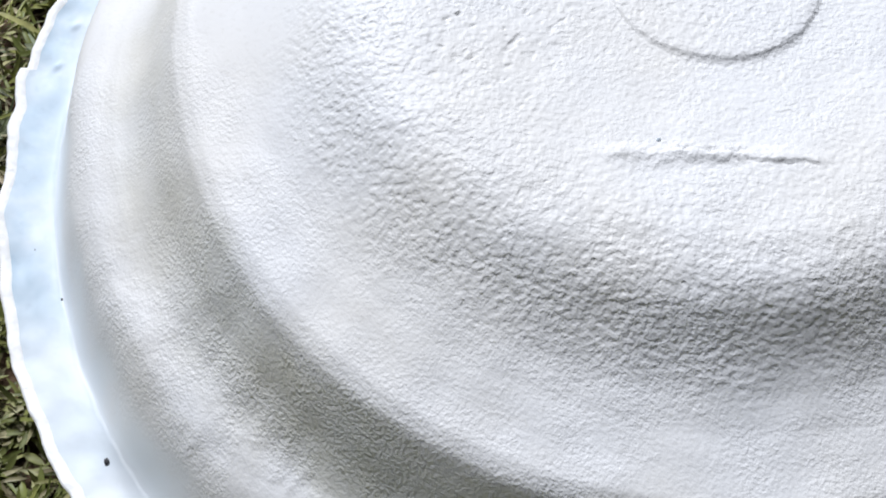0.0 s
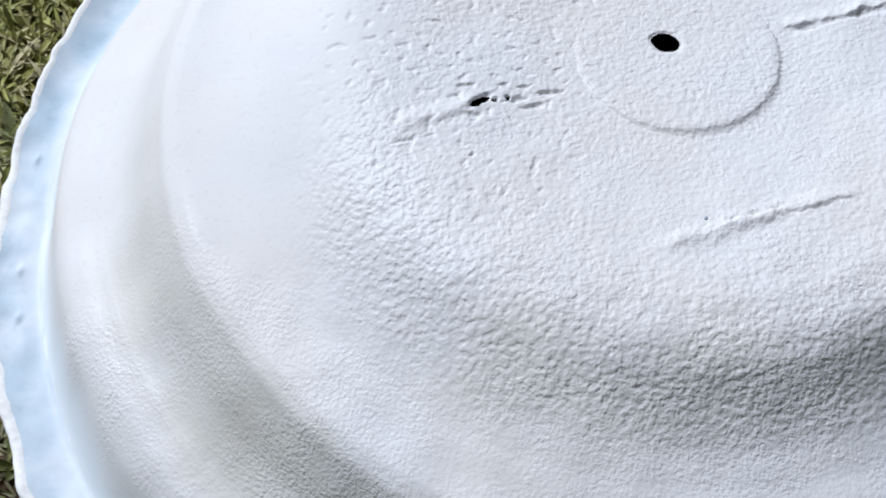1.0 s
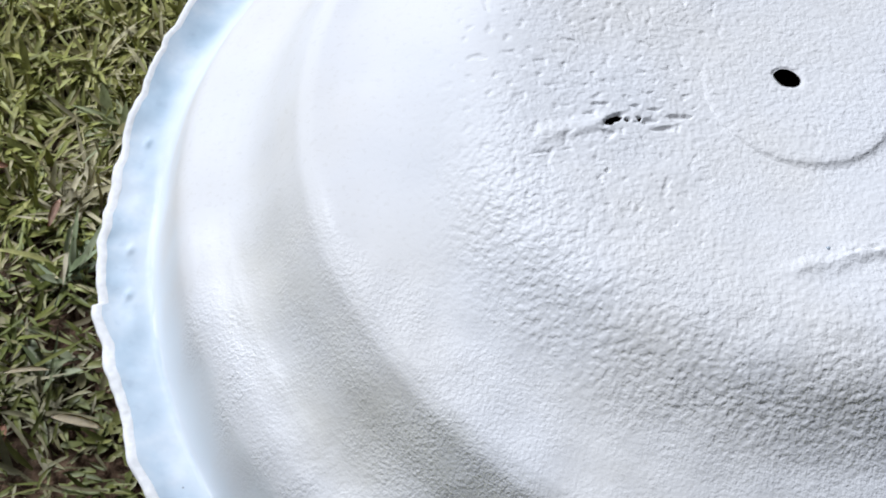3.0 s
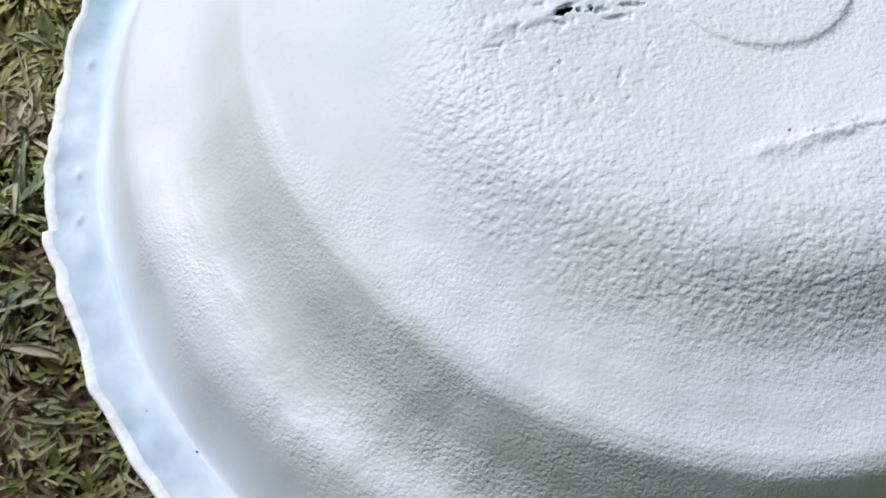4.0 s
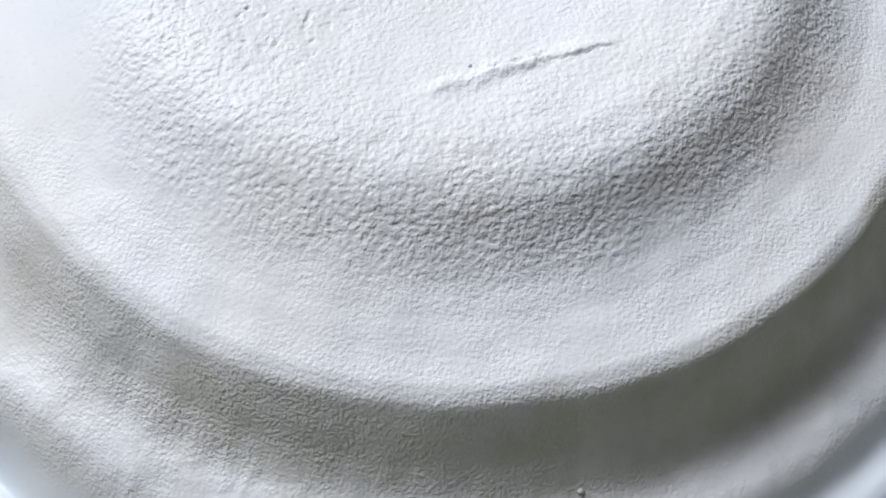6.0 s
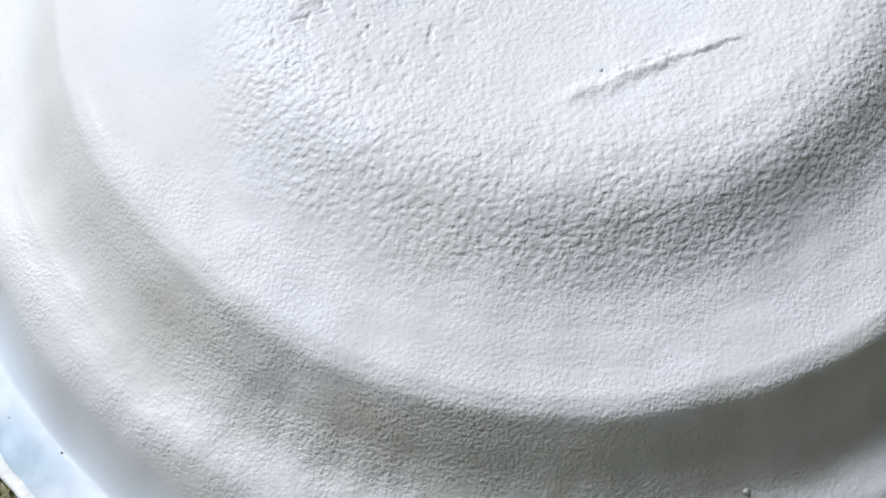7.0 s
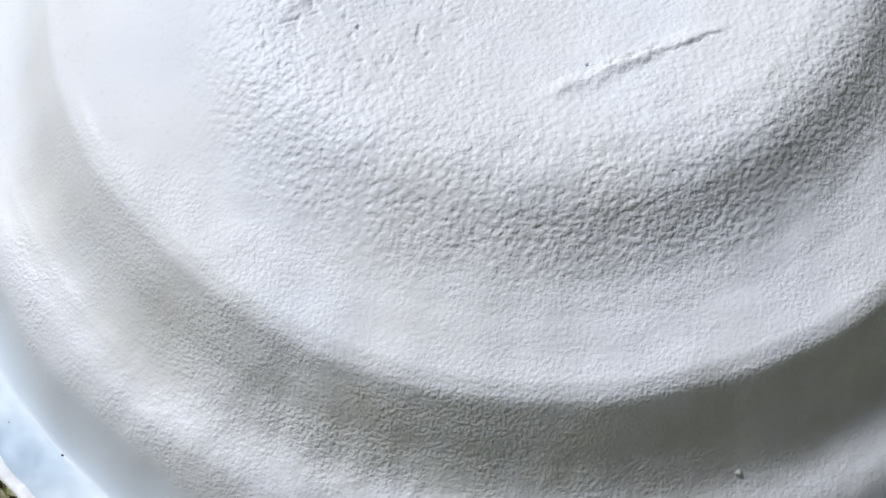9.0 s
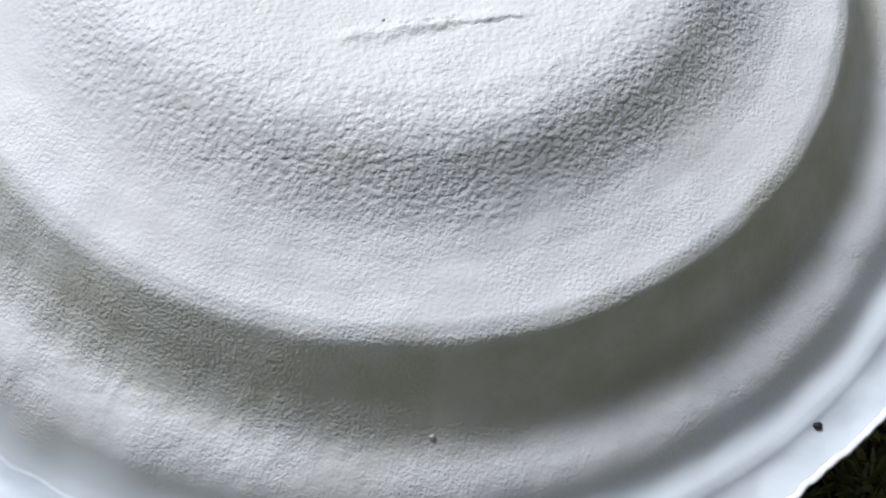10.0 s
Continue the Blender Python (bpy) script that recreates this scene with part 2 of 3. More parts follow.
TUFT = blade_material("blue_green_blades", [(0.0, (0.16, 0.22, 0.12)), (0.5, (0.30, 0.38, 0.23)), (1.0, (0.48, 0.54, 0.38))])
THATCH = blade_material("dry_thatch", [(0.0, (0.07, 0.052, 0.032)), (0.45, (0.17, 0.130, 0.082)), (0.8, (0.33, 0.280, 0.190)), (1.0, (0.54, 0.490, 0.370))], 0.7)
DRYLEAF = plain_material("dry_leaf_brown", (0.46, 0.24, 0.15), 0.7, 90, 0.35, 0.001)
PINKLEAF = plain_material("dry_leaf_pink", (0.60, 0.40, 0.29), 0.7, 120, 0.35, 0.001)
STRAWLEAF = plain_material("dry_leaf_straw", (0.74, 0.65, 0.46), 0.65, 90, 0.2, 0.001)


# ---------------------------------------------------------------- mesh helpers
def lattice(ix, iy, seed):
    h = (ix * 374761393 + iy * 668265263 + seed * 974634777) & 0x7FFFFFFF
    h = ((h ^ (h >> 13)) * 1274126177) & 0x7FFFFFFF
    return ((h ^ (h >> 16)) & 0xFFFF) / 65535.0 * 2 - 1


def field(x, y, size, seed):
    """Smooth noise from -1 to 1 with bumps about `size` metres apart."""
    u, v = x / size, y / size
    iu, iv = np.floor(u).astype(np.int64), np.floor(v).astype(np.int64)
    fu, fv = u - iu, v - iv
    su, sv = fu * fu * fu * (fu * (fu * 6 - 15) + 10), fv * fv * fv * (fv * (fv * 6 - 15) + 10)
    out = 0
    for a, wa in ((0, 1 - su), (1, su)):
        for c, wc in ((0, 1 - sv), (1, sv)):
            ang = lattice(iu + a, iv + c, seed) * math.pi
            out = out + wa * wc * (np.cos(ang) * (fu - a) + np.sin(ang) * (fv - c))
    return out * 1.5


def smooth(a, b, x):
    t = np.clip((x - a) / (b - a), 0, 1)
    return t * t * (3 - 2 * t)


def mesh_of(name, verts, faces, mat):
    """A smooth-shaded mesh from arrays of places and of quads."""
    me = bpy.data.meshes.new(name)
    verts, faces = np.asarray(verts, np.float32), np.asarray(faces, np.int32)
    k = faces.shape[1]
    me.vertices.add(len(verts))
    me.vertices.foreach_set("co", verts.ravel())
    me.loops.add(faces.size)
    me.loops.foreach_set("vertex_index", faces.ravel())
    me.polygons.add(len(faces))
    me.polygons.foreach_set("loop_start", np.arange(0, faces.size, k, dtype=np.int32))
    me.polygons.foreach_set("use_smooth", np.ones(len(faces), bool))
    me.update(calc_edges=True)
    me.validate()
    me.materials.append(mat)
    return me


def part(name, data, parent, label=""):
    ob = new(name, data)
    ob.parent = parent
    return tagged(ob, label)


def strip_faces(rows, cols, closed=True):
    """Quads of a grid with `rows` rings of `cols` places, facing up for rings that grow outwards."""
    i, j = np.meshgrid(np.arange(rows - 1), np.arange(cols if closed else cols - 1), indexing="ij")
    n = (j + 1) % cols
    return np.stack([i * cols + j, (i + 1) * cols + j, (i + 1) * cols + n, i * cols + n], -1).reshape(-1, 4)


# ---------------------------------------------------------------- the moulded dome
AXIS = (0.002, -0.003)
PROFILE = [(0.0, 0.1930), (0.05, 0.1940), (0.10, 0.1980), (0.125, 0.1996), (0.137, 0.1980), (0.150, 0.1936), (0.163, 0.1870),
           (0.172, 0.1819), (0.183, 0.1769), (0.195, 0.1733), (0.2065, 0.1707), (0.2125, 0.1670), (0.2165, 0.1605), (0.222, 0.1525),
           (0.229, 0.1410), (0.2355, 0.1320), (0.242, 0.1274), (0.250, 0.1233), (0.258, 0.1193), (0.264, 0.1152), (0.269, 0.1088), (0.2735, 0.0998),
           (0.2775, 0.0906), (0.2815, 0.0818), (0.2855, 0.0756), (0.290, 0.0732), (0.296, 0.0726), (0.303, 0.0736), (0.309, 0.0757), (0.325, 0.086)]
R_FINE = np.arange(0, 0.3251, 0.0005)
Z_FINE = np.interp(R_FINE, [p[0] for p in PROFILE], [p[1] for p in PROFILE])
KERNEL = np.hanning(13) / np.hanning(13).sum()
Z_FINE = np.convolve(np.pad(Z_FINE, 6, mode="edge"), KERNEL, mode="valid")
GROOVE = np.convolve(np.pad(Z_FINE, 16, mode="edge"), np.hanning(33) / np.hanning(33).sum(), mode="valid")
Z_FINE = Z_FINE + smooth(0.276, 0.282, R_FINE) * (GROOVE - Z_FINE)
# the foot of the step runs softly into the lower shoulder
FOOT = np.convolve(np.pad(Z_FINE, 26, mode="edge"), np.hanning(53) / np.hanning(53).sum(), mode="valid")
Z_FINE = Z_FINE + smooth(0.224, 0.234, R_FINE) * smooth(0.263, 0.254, R_FINE) * (FOOT - Z_FINE)
BROW = np.convolve(np.pad(Z_FINE, 11, mode="edge"), np.hanning(23) / np.hanning(23).sum(), mode="valid")
Z_FINE = Z_FINE + smooth(0.254, 0.263, R_FINE) * smooth(0.286, 0.280, R_FINE) * (BROW - Z_FINE)
WIDE = np.hanning(95) / np.hanning(95).sum()
Z_SOFT = np.convolve(np.pad(Z_FINE, 47, mode="edge"), WIDE, mode="valid")
# the lower shoulder is a flat terrace with a crisp brow towards the lawn
TERRACE = [(0.234, 0.0), (0.240, 0.0007), (0.246, 0.0019), (0.252, 0.0017), (0.258, 0.0015), (0.262, 0.0020), (0.267, 0.0035), (0.2695, 0.0034), (0.2735, 0.0018), (0.279, 0.0002), (0.282, 0.0)]
TERRACE = np.convolve(np.pad(np.interp(R_FINE, [p[0] for p in TERRACE], [p[1] for p in TERRACE]), 5, mode="edge"), np.hanning(11) / np.hanning(11).sum(), mode="valid")
DROP = [(0.268, 0.0), (0.274, -0.0038), (0.277, -0.0058), (0.280, -0.0078), (0.283, -0.0090), (0.286, -0.0048), (0.289, -0.0019), (0.293, -0.0002), (0.297, 0.0)]
DROP = np.convolve(np.pad(np.interp(R_FINE, [p[0] for p in DROP], [p[1] for p in DROP]), 8, mode="edge"), np.hanning(17) / np.hanning(17).sum(), mode="valid")
R_RIM0, R_EDGE = 0.2815, 0.3085

# ledges: two ends, height of the drop, reach of the slope below it
LEDGES = [(0.046, 0.0165, 0.092, 0.0395, 0.0020, 0.004)]
# pits: place, half length, half width, depth (metres and millimetres)
PITS = [(-0.0630, -0.0480, 1.5, 1.1, 2.2), (-0.0580, -0.0450, 0.9, 0.8, 2.0), (-0.0610, -0.0390, 2.1, 0.9, 1.2),
        (-0.0530, -0.0380, 3.3, 1.1, 1.0), (-0.0420, -0.0380, 6.4, 1.9, 1.5), (-0.0470, -0.0470, 6.0, 1.7, 1.4),
        (-0.0540, -0.0450, 4.6, 2.2, 1.5), (-0.0690, -0.0590, 2.6, 2.8, 1.2), (-0.0760, -0.0440, 4.0, 1.2, 0.9), (-0.0660, -0.0780, 1.3, 1.4, 1.1),
        (-0.0930, -0.0780, 4.6, 1.0, 0.7), (-0.0840, -0.0730, 2.6, 0.9, 0.6), (-0.0890, -0.0500, 2.4, 1.2, 0.6),
        (-0.0790, -0.0510, 3.1, 1.2, 0.7)]

# runs and scratches in the gelcoat: angle in degrees, from and to radius, half width and height in millimetres
RUNS = [(-97.5, 0.236, 0.262, 1.6, 0.7), (-93.5, 0.230, 0.252, 1.2, 0.5), (-88.0, 0.228, 0.246, 1.0, 0.5), (-84.5, 0.236, 0.262, 1.4, 0.5),
        (-101.0, 0.240, 0.266, 2.2, 0.6), (-107.0, 0.244, 0.264, 2.6, 0.8), (-118.5, 0.240, 0.256, 1.3, 0.6), (-78.0, 0.240, 0.258, 1.5, 0.4),
        (-62.2, 0.187, 0.196, 0.6, 0.6), (-60.8, 0.190, 0.196, 0.5, 0.4), (-101.0, 0.199, 0.204, 1.2, 0.5),
        (-78.0, 0.060, 0.150, 3.0, 0.5), (-110.0, 0.095, 0.150, 2.4, 0.4)]


def surface(x, y):
    """Height of the dome's outer face at places given from the world's origin."""
    dx, dy = x - AXIS[0], y - AXIS[1]
    r, a = np.hypot(dx, dy), np.arctan2(dy, dx)
    wob = 0.0014 * field(np.cos(a), np.sin(a), 0.9, 3) + 0.0009 * field(x, y, 0.03, 4)
    wob = wob - 0.0030 * smooth(0.15, 0.20, r) * smooth(0.25, 0.222, r) * smooth(0.2, 0.9, np.cos(a + radians(62)))
    # the foot of the step is ragged where resin ran down it
    wob = wob + 0.0003 * field(a * 0.24, r * 0.3, 0.011, 72) * smooth(0.222, 0.233, r) * smooth(0.256, 0.246, r) * smooth(0.55, 0.9, np.cos(a + radians(75)))
    z = np.interp(r + wob, R_FINE, Z_FINE)
    # the flange has warped upwards on the side away from the lawn
    z = z + 0.027 * smooth(0.268, 0.288, r) * smooth(-0.25, 0.85, np.cos(a + radians(25)))
    # one flank of the crown rolls off without a shoulder
    roll = smooth(0.15, 0.8, np.cos(a - radians(168))) * smooth(0.075, 0.105, r) * smooth(0.196, 0.170, r)
    z = z + roll * (np.interp(r + wob, R_FINE, Z_SOFT) - z)
    z = z - 0.0015 * smooth(0.0400, 0.0360, np.hypot(x - 0.005, y + 0.005)) * smooth(-0.008, 0.014, (x - 0.005) * 0.669 - (y + 0.005) * 0.743)
    z = z + smooth(0.03, 0.07, r) * 0.0006 * field(x, y, 0.055, 5) * smooth(0.29, 0.25, r) + (0.00050 - 0.00038 * smooth(-0.07, -0.11, x) * smooth(-0.16, -0.10, y)) * field(x, y, 0.02, 6) * smooth(0.29, 0.27, r) * smooth(0.04, 0.08, r)
    # the shoulder falls off more steeply on one side
    z = z - smooth(0.140, 0.167, r) * smooth(0.216, 0.169, r) * (0.0036 * smooth(-0.3, 0.6, np.cos(a + radians(60))) + 0.0030 * smooth(0.5, 0.95, np.cos(a + radians(38))))
    # the step is steeper on the same side
    z = z - 0.0034 * smooth(0.2165, 0.230, r) * smooth(0.260, 0.234, r) * smooth(-0.1, 0.7, np.cos(a + radians(50)))
    # its foot is filled on the near side and cut deeper towards the open lawn
    z = z + 0.0044 * smooth(0.2140, 0.238, r) * smooth(0.264, 0.243, r) * smooth(0.65, 0.95, np.cos(a + radians(108)))
    z = z - 0.0030 * smooth(0.2165, 0.236, r) * smooth(0.264, 0.246, r) * smooth(0.70, 0.95, np.cos(a + radians(158)))
    z = z + 0.0010 * smooth(0.243, 0.258, r) * smooth(0.272, 0.262, r) * smooth(0.80, 0.97, np.cos(a + radians(141)))
    z = z + np.interp(r + wob, R_FINE, TERRACE) * smooth(0.83, 0.98, np.cos(a + radians(157)))
    # the ledge above it leans outwards on the far side
    z = z - 0.0027 * smooth(0.158, 0.208, r) * smooth(0.262, 0.240, r) * smooth(-0.1, 0.7, np.cos(a + radians(60)))
    z = z - 0.0024 * smooth(0.178, 0.214, r) * smooth(0.242, 0.217, r) * smooth(0.35, 0.85, np.cos(a + radians(56)))
    z = z - 0.0026 * smooth(0.256, 0.267, r) * smooth(0.279, 0.268, r) * smooth(0.90, 0.99, np.cos(a + radians(127)))
    # towards the lawn the wall drops straight to the flat flange
    z = z + np.interp(r + wob, R_FINE, DROP) * smooth(0.848, 0.940, np.cos(a + radians(145)))
    # lumps and sags along the lower shoulder
    sag = smooth(0.3, 0.8, np.cos(a + radians(68)))
    z = z + sag * (0.00025 * field(x, y, 0.013, 70) + 0.00025 * field(x, y, 0.006, 71)) * smooth(0.228, 0.240, r) * smooth(0.272, 0.258, r)
    # runs in the steep ring
    z = z + 0.00016 * smooth(0.5, 0.9, np.cos(a + radians(85))) * field(a * 0.22, r * 0.25, 0.008, 19) * smooth(-0.2, 0.5, field(x, y, 0.05, 20)) * smooth(0.208, 0.222, r) * smooth(0.275, 0.255, r)
    # grain of the moulding, coarse on the shoulder and fading out to a smooth patch on one flank
    flank = smooth(0.45, 0.10, np.abs(np.angle(np.exp(1j * (a - radians(176))))) / 1.0)
    patch = 0.5 + 0.5 * field(x, y, 0.035, 7)
    coarse = smooth(0.105, 0.142, r) * smooth(0.190, 0.158, r + 0.012 * field(x, y, 0.04, 17)) * (0.55 + 0.6 * patch)
    coarse = np.maximum(coarse, (0.26 + 0.32 * smooth(0.0, -0.05, x)) * smooth(0.13, 0.10, r)) * (1 - np.maximum(flank * smooth(0.125, 0.150, r), 0.92 * smooth(-0.100, -0.132, x + 0.014 * field(x, y, 0.02, 67)) * smooth(-0.155, -0.115, y)))
    fine = (0.45 + 0.5 * patch) * (1 - 0.9 * flank * smooth(0.14, 0.16, r)) * smooth(0.280, 0.262, r)
    u, v = x * 0.92 + y * 0.38, y * 0.92 - x * 0.38
    g = field(u * 0.95, v, 0.0029, 8) + 0.4 * field(u, v * 0.9, 0.0046, 18)
    z = z + 0.00013 * coarse * g + 0.00004 * fine * field(u * 0.8, v, 0.0024, 10)
    # small scattered pits on the crown
    s = field(x, y * 0.8, 0.0044, 11)
    z = z - 0.00050 * smooth(0.40, 0.60, s) * smooth(0.16, 0.135, r) * (0.12 + 0.88 * smooth(0.0, -0.05, x) * smooth(-0.13, -0.09, y))
    for x0, y0, x1, y1, drop, reach in LEDGES:
        ln = math.hypot(x1 - x0, y1 - y0)
        ex, ey = (x1 - x0) / ln, (y1 - y0) / ln
        along = ((x - x0) * ex + (y - y0) * ey) / ln
        off = -(x - x0) * ey + (y - y0) * ex + 0.0013 * field(x, y, 0.009, 12) + 0.0009 * field(x, y, 0.0032, 13)
        ends = smooth(-0.06, 0.25, along) * smooth(1.05, 0.75, along)
        ends = ends * (0.45 + 0.75 * smooth(-0.35, 0.45, field(x * ex + y * ey, y * 0 + x0, 0.008, 16)))
        z = z - 0.42 * drop * ends * smooth(0.0006, -0.0022, off) * smooth(-reach, -0.0016, off)
        z = z + 0.75 * drop * ends * smooth(-0.0008, 0.0008, off) * smooth(0.007, 0.0008, off)
    # the long torn lip: a raised jagged edge, the broken facet below it narrowing towards one end, and a short branch above
    ex, ey, ln = 0.8654, 0.5010, 0.0878
    along = ((x - 0.006) * ex + (y + 0.108) * ey) / ln
    off = -(x - 0.006) * ey + (y + 0.108) * ex - 0.0011 * np.sin(np.clip(along, 0, 1) * math.pi) + 0.0009 * field(x, y, 0.008, 12) + 0.0011 * field(x, y, 0.0036, 13)
    wide = 0.0016 + 0.0042 * np.exp(-((along - 0.26) / 0.26) ** 2)
    ends = smooth(-0.03, 0.26, along) * smooth(1.04, 0.90, along)
    rise = ends * (0.0023 - 0.0012 * along) * (0.8 + 0.4 * field(x, y, 0.010, 16))
    z = z + rise * np.clip(1 + off / wide, 0, 1) * smooth(0.0075, 0.0006, off)
    z = z - 0.0008 * ends * smooth(0.35, 0.75, along) * np.exp(-((off + 0.0007) / 0.0006) ** 2)
    branch = smooth(0.33, 0.42, along) * smooth(0.68, 0.60, along) * (0.6 + 0.6 * field(x, y, 0.005, 66))
    z = z - 0.0019 * branch * np.exp(-((off - 0.0032) / 0.0007) ** 2) + 0.0007 * branch * np.exp(-((off - 0.0018) / 0.0012) ** 2)
    # the blunt torn facet that leads to the slit
    ex, ey, ln = 0.8113, 0.5846, 0.0419
    along = ((x + 0.100) * ex + (y + 0.0745) * ey) / ln
    off = -(x + 0.100) * ey + (y + 0.0745) * ex + 0.0008 * field(x, y, 0.009, 12) + 0.0006 * field(x, y, 0.0032, 13)
    ends = smooth(-0.05, 0.35, along) * smooth(1.05, 0.85, along)
    z = z + 0.0012 * ends * np.clip(1 + off / 0.0034, 0, 1) * smooth(0.008, 0.0006, off)
    for deg, r0, r1, wide, tall in RUNS:
        off = np.angle(np.exp(1j * (a - radians(deg)))) * r + 0.0024 * field(x, y, 0.014, 64)
        z = z + 0.3 * tall / 1000 * np.exp(-(off / (wide / 1000)) ** 2) * (0.6 + 0.6 * field(x, y, 0.006, 65)) * smooth(r0 - 0.002, r0 + 0.004, r) * smooth(r1 + 0.003, r1 - 0.003, r)
    for px, py, half, wide, deep in PITS:
        c, s2 = math.cos(0.42), math.sin(0.42)
        pu, pv = ((x - px) * c + (y - py) * s2) / (half / 1000), (-(x - px) * s2 + (y - py) * c) / (wide / 1000)
        q = np.sqrt(pu * pu + pv * pv) + 0.35 * field(x, y, 0.0022, 14)
        z = z - deep / 1000 * smooth(1.1, 0.45, q)
    return z


def slit(x, y):
    """Below 1 inside the torn slit that goes right through the shell."""
    c, s = math.cos(0.95), math.sin(0.95)
    u, v = ((x + 0.0685) * c + (y + 0.0502) * s) / 0.0047, (-(x + 0.0685) * s + (y + 0.0502) * c) / 0.0015
    q = np.sqrt(u * u + v * v)
    for hx, hy, half in ((-0.0632, -0.0478, 0.0010), (-0.0584, -0.0449, 0.0008)):
        q = np.minimum(q, np.hypot(x - hx, y - hy) / half)
    return q + 0.35 * field(x, y, 0.003, 15)


def rim_radius(a):
    """The ragged outline of the trimmed flange, by angle."""
    c, s = np.cos(a), np.sin(a)
    r = R_EDGE + 0.0012 * field(c, s, 0.35, 21) + 0.0017 * field(c, s, 0.12, 22) + 0.0015 * np.abs(field(c, s, 0.07, 23)) + 0.0006 * field(c, s, 0.025, 27) - 0.0004
    for deg, width, out in ((160.0, 18.0, 0.0075), (192.0, 2.0, -0.0010), (198.0, 2.4, 0.0012), (214.5, 3.0, -0.0018), (220.0, 1.6, 0.0020), (235.0, 2.4, 0.0016), (246.0, 3.0, 0.0014)):
        d = np.angle(np.exp(1j * (a - radians(deg))))
        r = r + out * np.exp(-(d / radians(width)) ** 2)
    # a snapped tooth: abrupt on one side, tapering on the other
    d = np.degrees(np.angle(np.exp(1j * (a - radians(204.8)))))
    r = r + 0.0030 * smooth(-0.15, 0.15, d) * smooth(4.5, 0.3, d)
    return r


dome_thing = tagged(new("fibreglass_dome"), "white stepped fibreglass dome moulding with ragged pale blue rim", "moulding")

COLS = 1560
ANG = np.arange(COLS) / COLS * 2 * math.pi


def build_crown():
    rr = np.concatenate([np.arange(0.030, 0.2810, 0.0008), [R_RIM0]])
    r, a = np.meshgrid(rr, ANG, indexing="ij")
    x, y = AXIS[0] + r * np.cos(a), AXIS[1] + r * np.sin(a)
    z = surface(x, y)
    cut = slit(x, y)
    z = z - 0.0016 * smooth(1.7, 1.0, cut)
    faces = strip_faces(len(rr), COLS)
    inside = (cut.ravel() < 1.0)[faces].sum(1)
    return mesh_of("crown", np.stack([x, y, z], -1).reshape(-1, 3), faces[inside < 2], GEL)


def build_rim():
    cols = COLS
    t = np.linspace(0, 1, 40)[:, None]
    a = ANG[None, :] + t * 0
    edge = rim_radius(ANG)[None, :] - 0.0036 - 0.0016 * smooth(0.5, 0.95, np.cos(ANG + radians(128)))[None, :] - 0.0008 * field(np.cos(ANG), np.sin(ANG), 0.14, 26)[None, :]
    r = R_RIM0 + (edge - R_RIM0) * t
    x, y = AXIS[0] + r * np.cos(a), AXIS[1] + r * np.sin(a)
    z = surface(x, y) + 0.0007 * field(x, y, 0.014, 24) * smooth(0.1, 0.5, t) + 0.0012 * field(x, y, 0.032, 25) * smooth(0.2, 1, t)
    # three small lumps under the laminate
    for lx, ly in ((-0.2758, -0.0988), (-0.2672, -0.1231), (-0.2924, -0.0349)):
        z = z + 0.0013 * np.exp(-((x - lx) / 0.0017) ** 2 - ((y - ly) / 0.0028) ** 2)
    # the blue layer ends in a thin ragged lip over the white wall
    z = z + 0.0005 * smooth(0.2832, 0.2841, r + 0.0009 * field(x, y, 0.012, 28)) * smooth(0.0, 0.4, np.cos(a - radians(200)))
    return mesh_of("rim_flange", np.stack([x, y, z], -1).reshape(-1, 3), strip_faces(len(t), cols), RIM), x[-1], y[-1], z[-1]


def build_edge(ix, iy, iz):
    """The cut edge: a thick rough bead from the flange's upper face round to its underside."""
    c, s = np.cos(ANG), np.sin(ANG)
    out = rim_radius(ANG)
    inn = np.hypot(ix - AXIS[0], iy - AXIS[1])
    rough = [0.00022 * field(c, s, 0.08, 31 + k) for k in range(5)]
    rings = [(inn - 0.0003, iz - 0.0003), (inn + 0.0010 + rough[0], iz + 0.0003 + 0.3 * rough[1]), (out - 0.0012 + rough[2], iz + 0.0010 + 0.6 * rough[1]),
             (out + rough[3], iz + 0.0004 + rough[4]), (out - 0.0008 + rough[2], iz - 0.0032), (inn, iz - 0.0046)]
    pts = np.concatenate([np.stack([AXIS[0] + r * c, AXIS[1] + r * s, z], -1) for r, z in rings])
    return mesh_of("cut_edge", pts, strip_faces(len(rings), COLS), EDGE)


def build_underside():
    """The rough back of the laminate, 3.5 mm below the outer face, with the foot that stands on the ground."""
    n = 160
    a = np.arange(n) / n * 2 * math.pi
    rr = np.concatenate([np.linspace(0.024, 0.266, 60), [0.2662, 0.2695, 0.2697], np.linspace(0.271, 0.3055, 14)])
    zz = np.interp(rr, R_FINE, Z_FINE) - 0.0066 - 0.0065 * smooth(0.12, 0.15, rr) * smooth(0.266, 0.250, rr) - 0.0100 * smooth(0.262, 0.275, rr) * smooth(0.301, 0.289, rr)
    zz[60:62] = 0.0
    pts = np.stack([AXIS[0] + rr[:, None] * np.cos(a), AXIS[1] + rr[:, None] * np.sin(a), np.repeat(zz[:, None], n, 1)], -1).reshape(-1, 3)
    lowered = slit(pts[:, 0], pts[:, 1]) < 2.2
    faces = strip_faces(len(rr), n)[:, ::-1]
    return mesh_of("underside", pts, faces[~lowered[faces].any(1)], BACK)


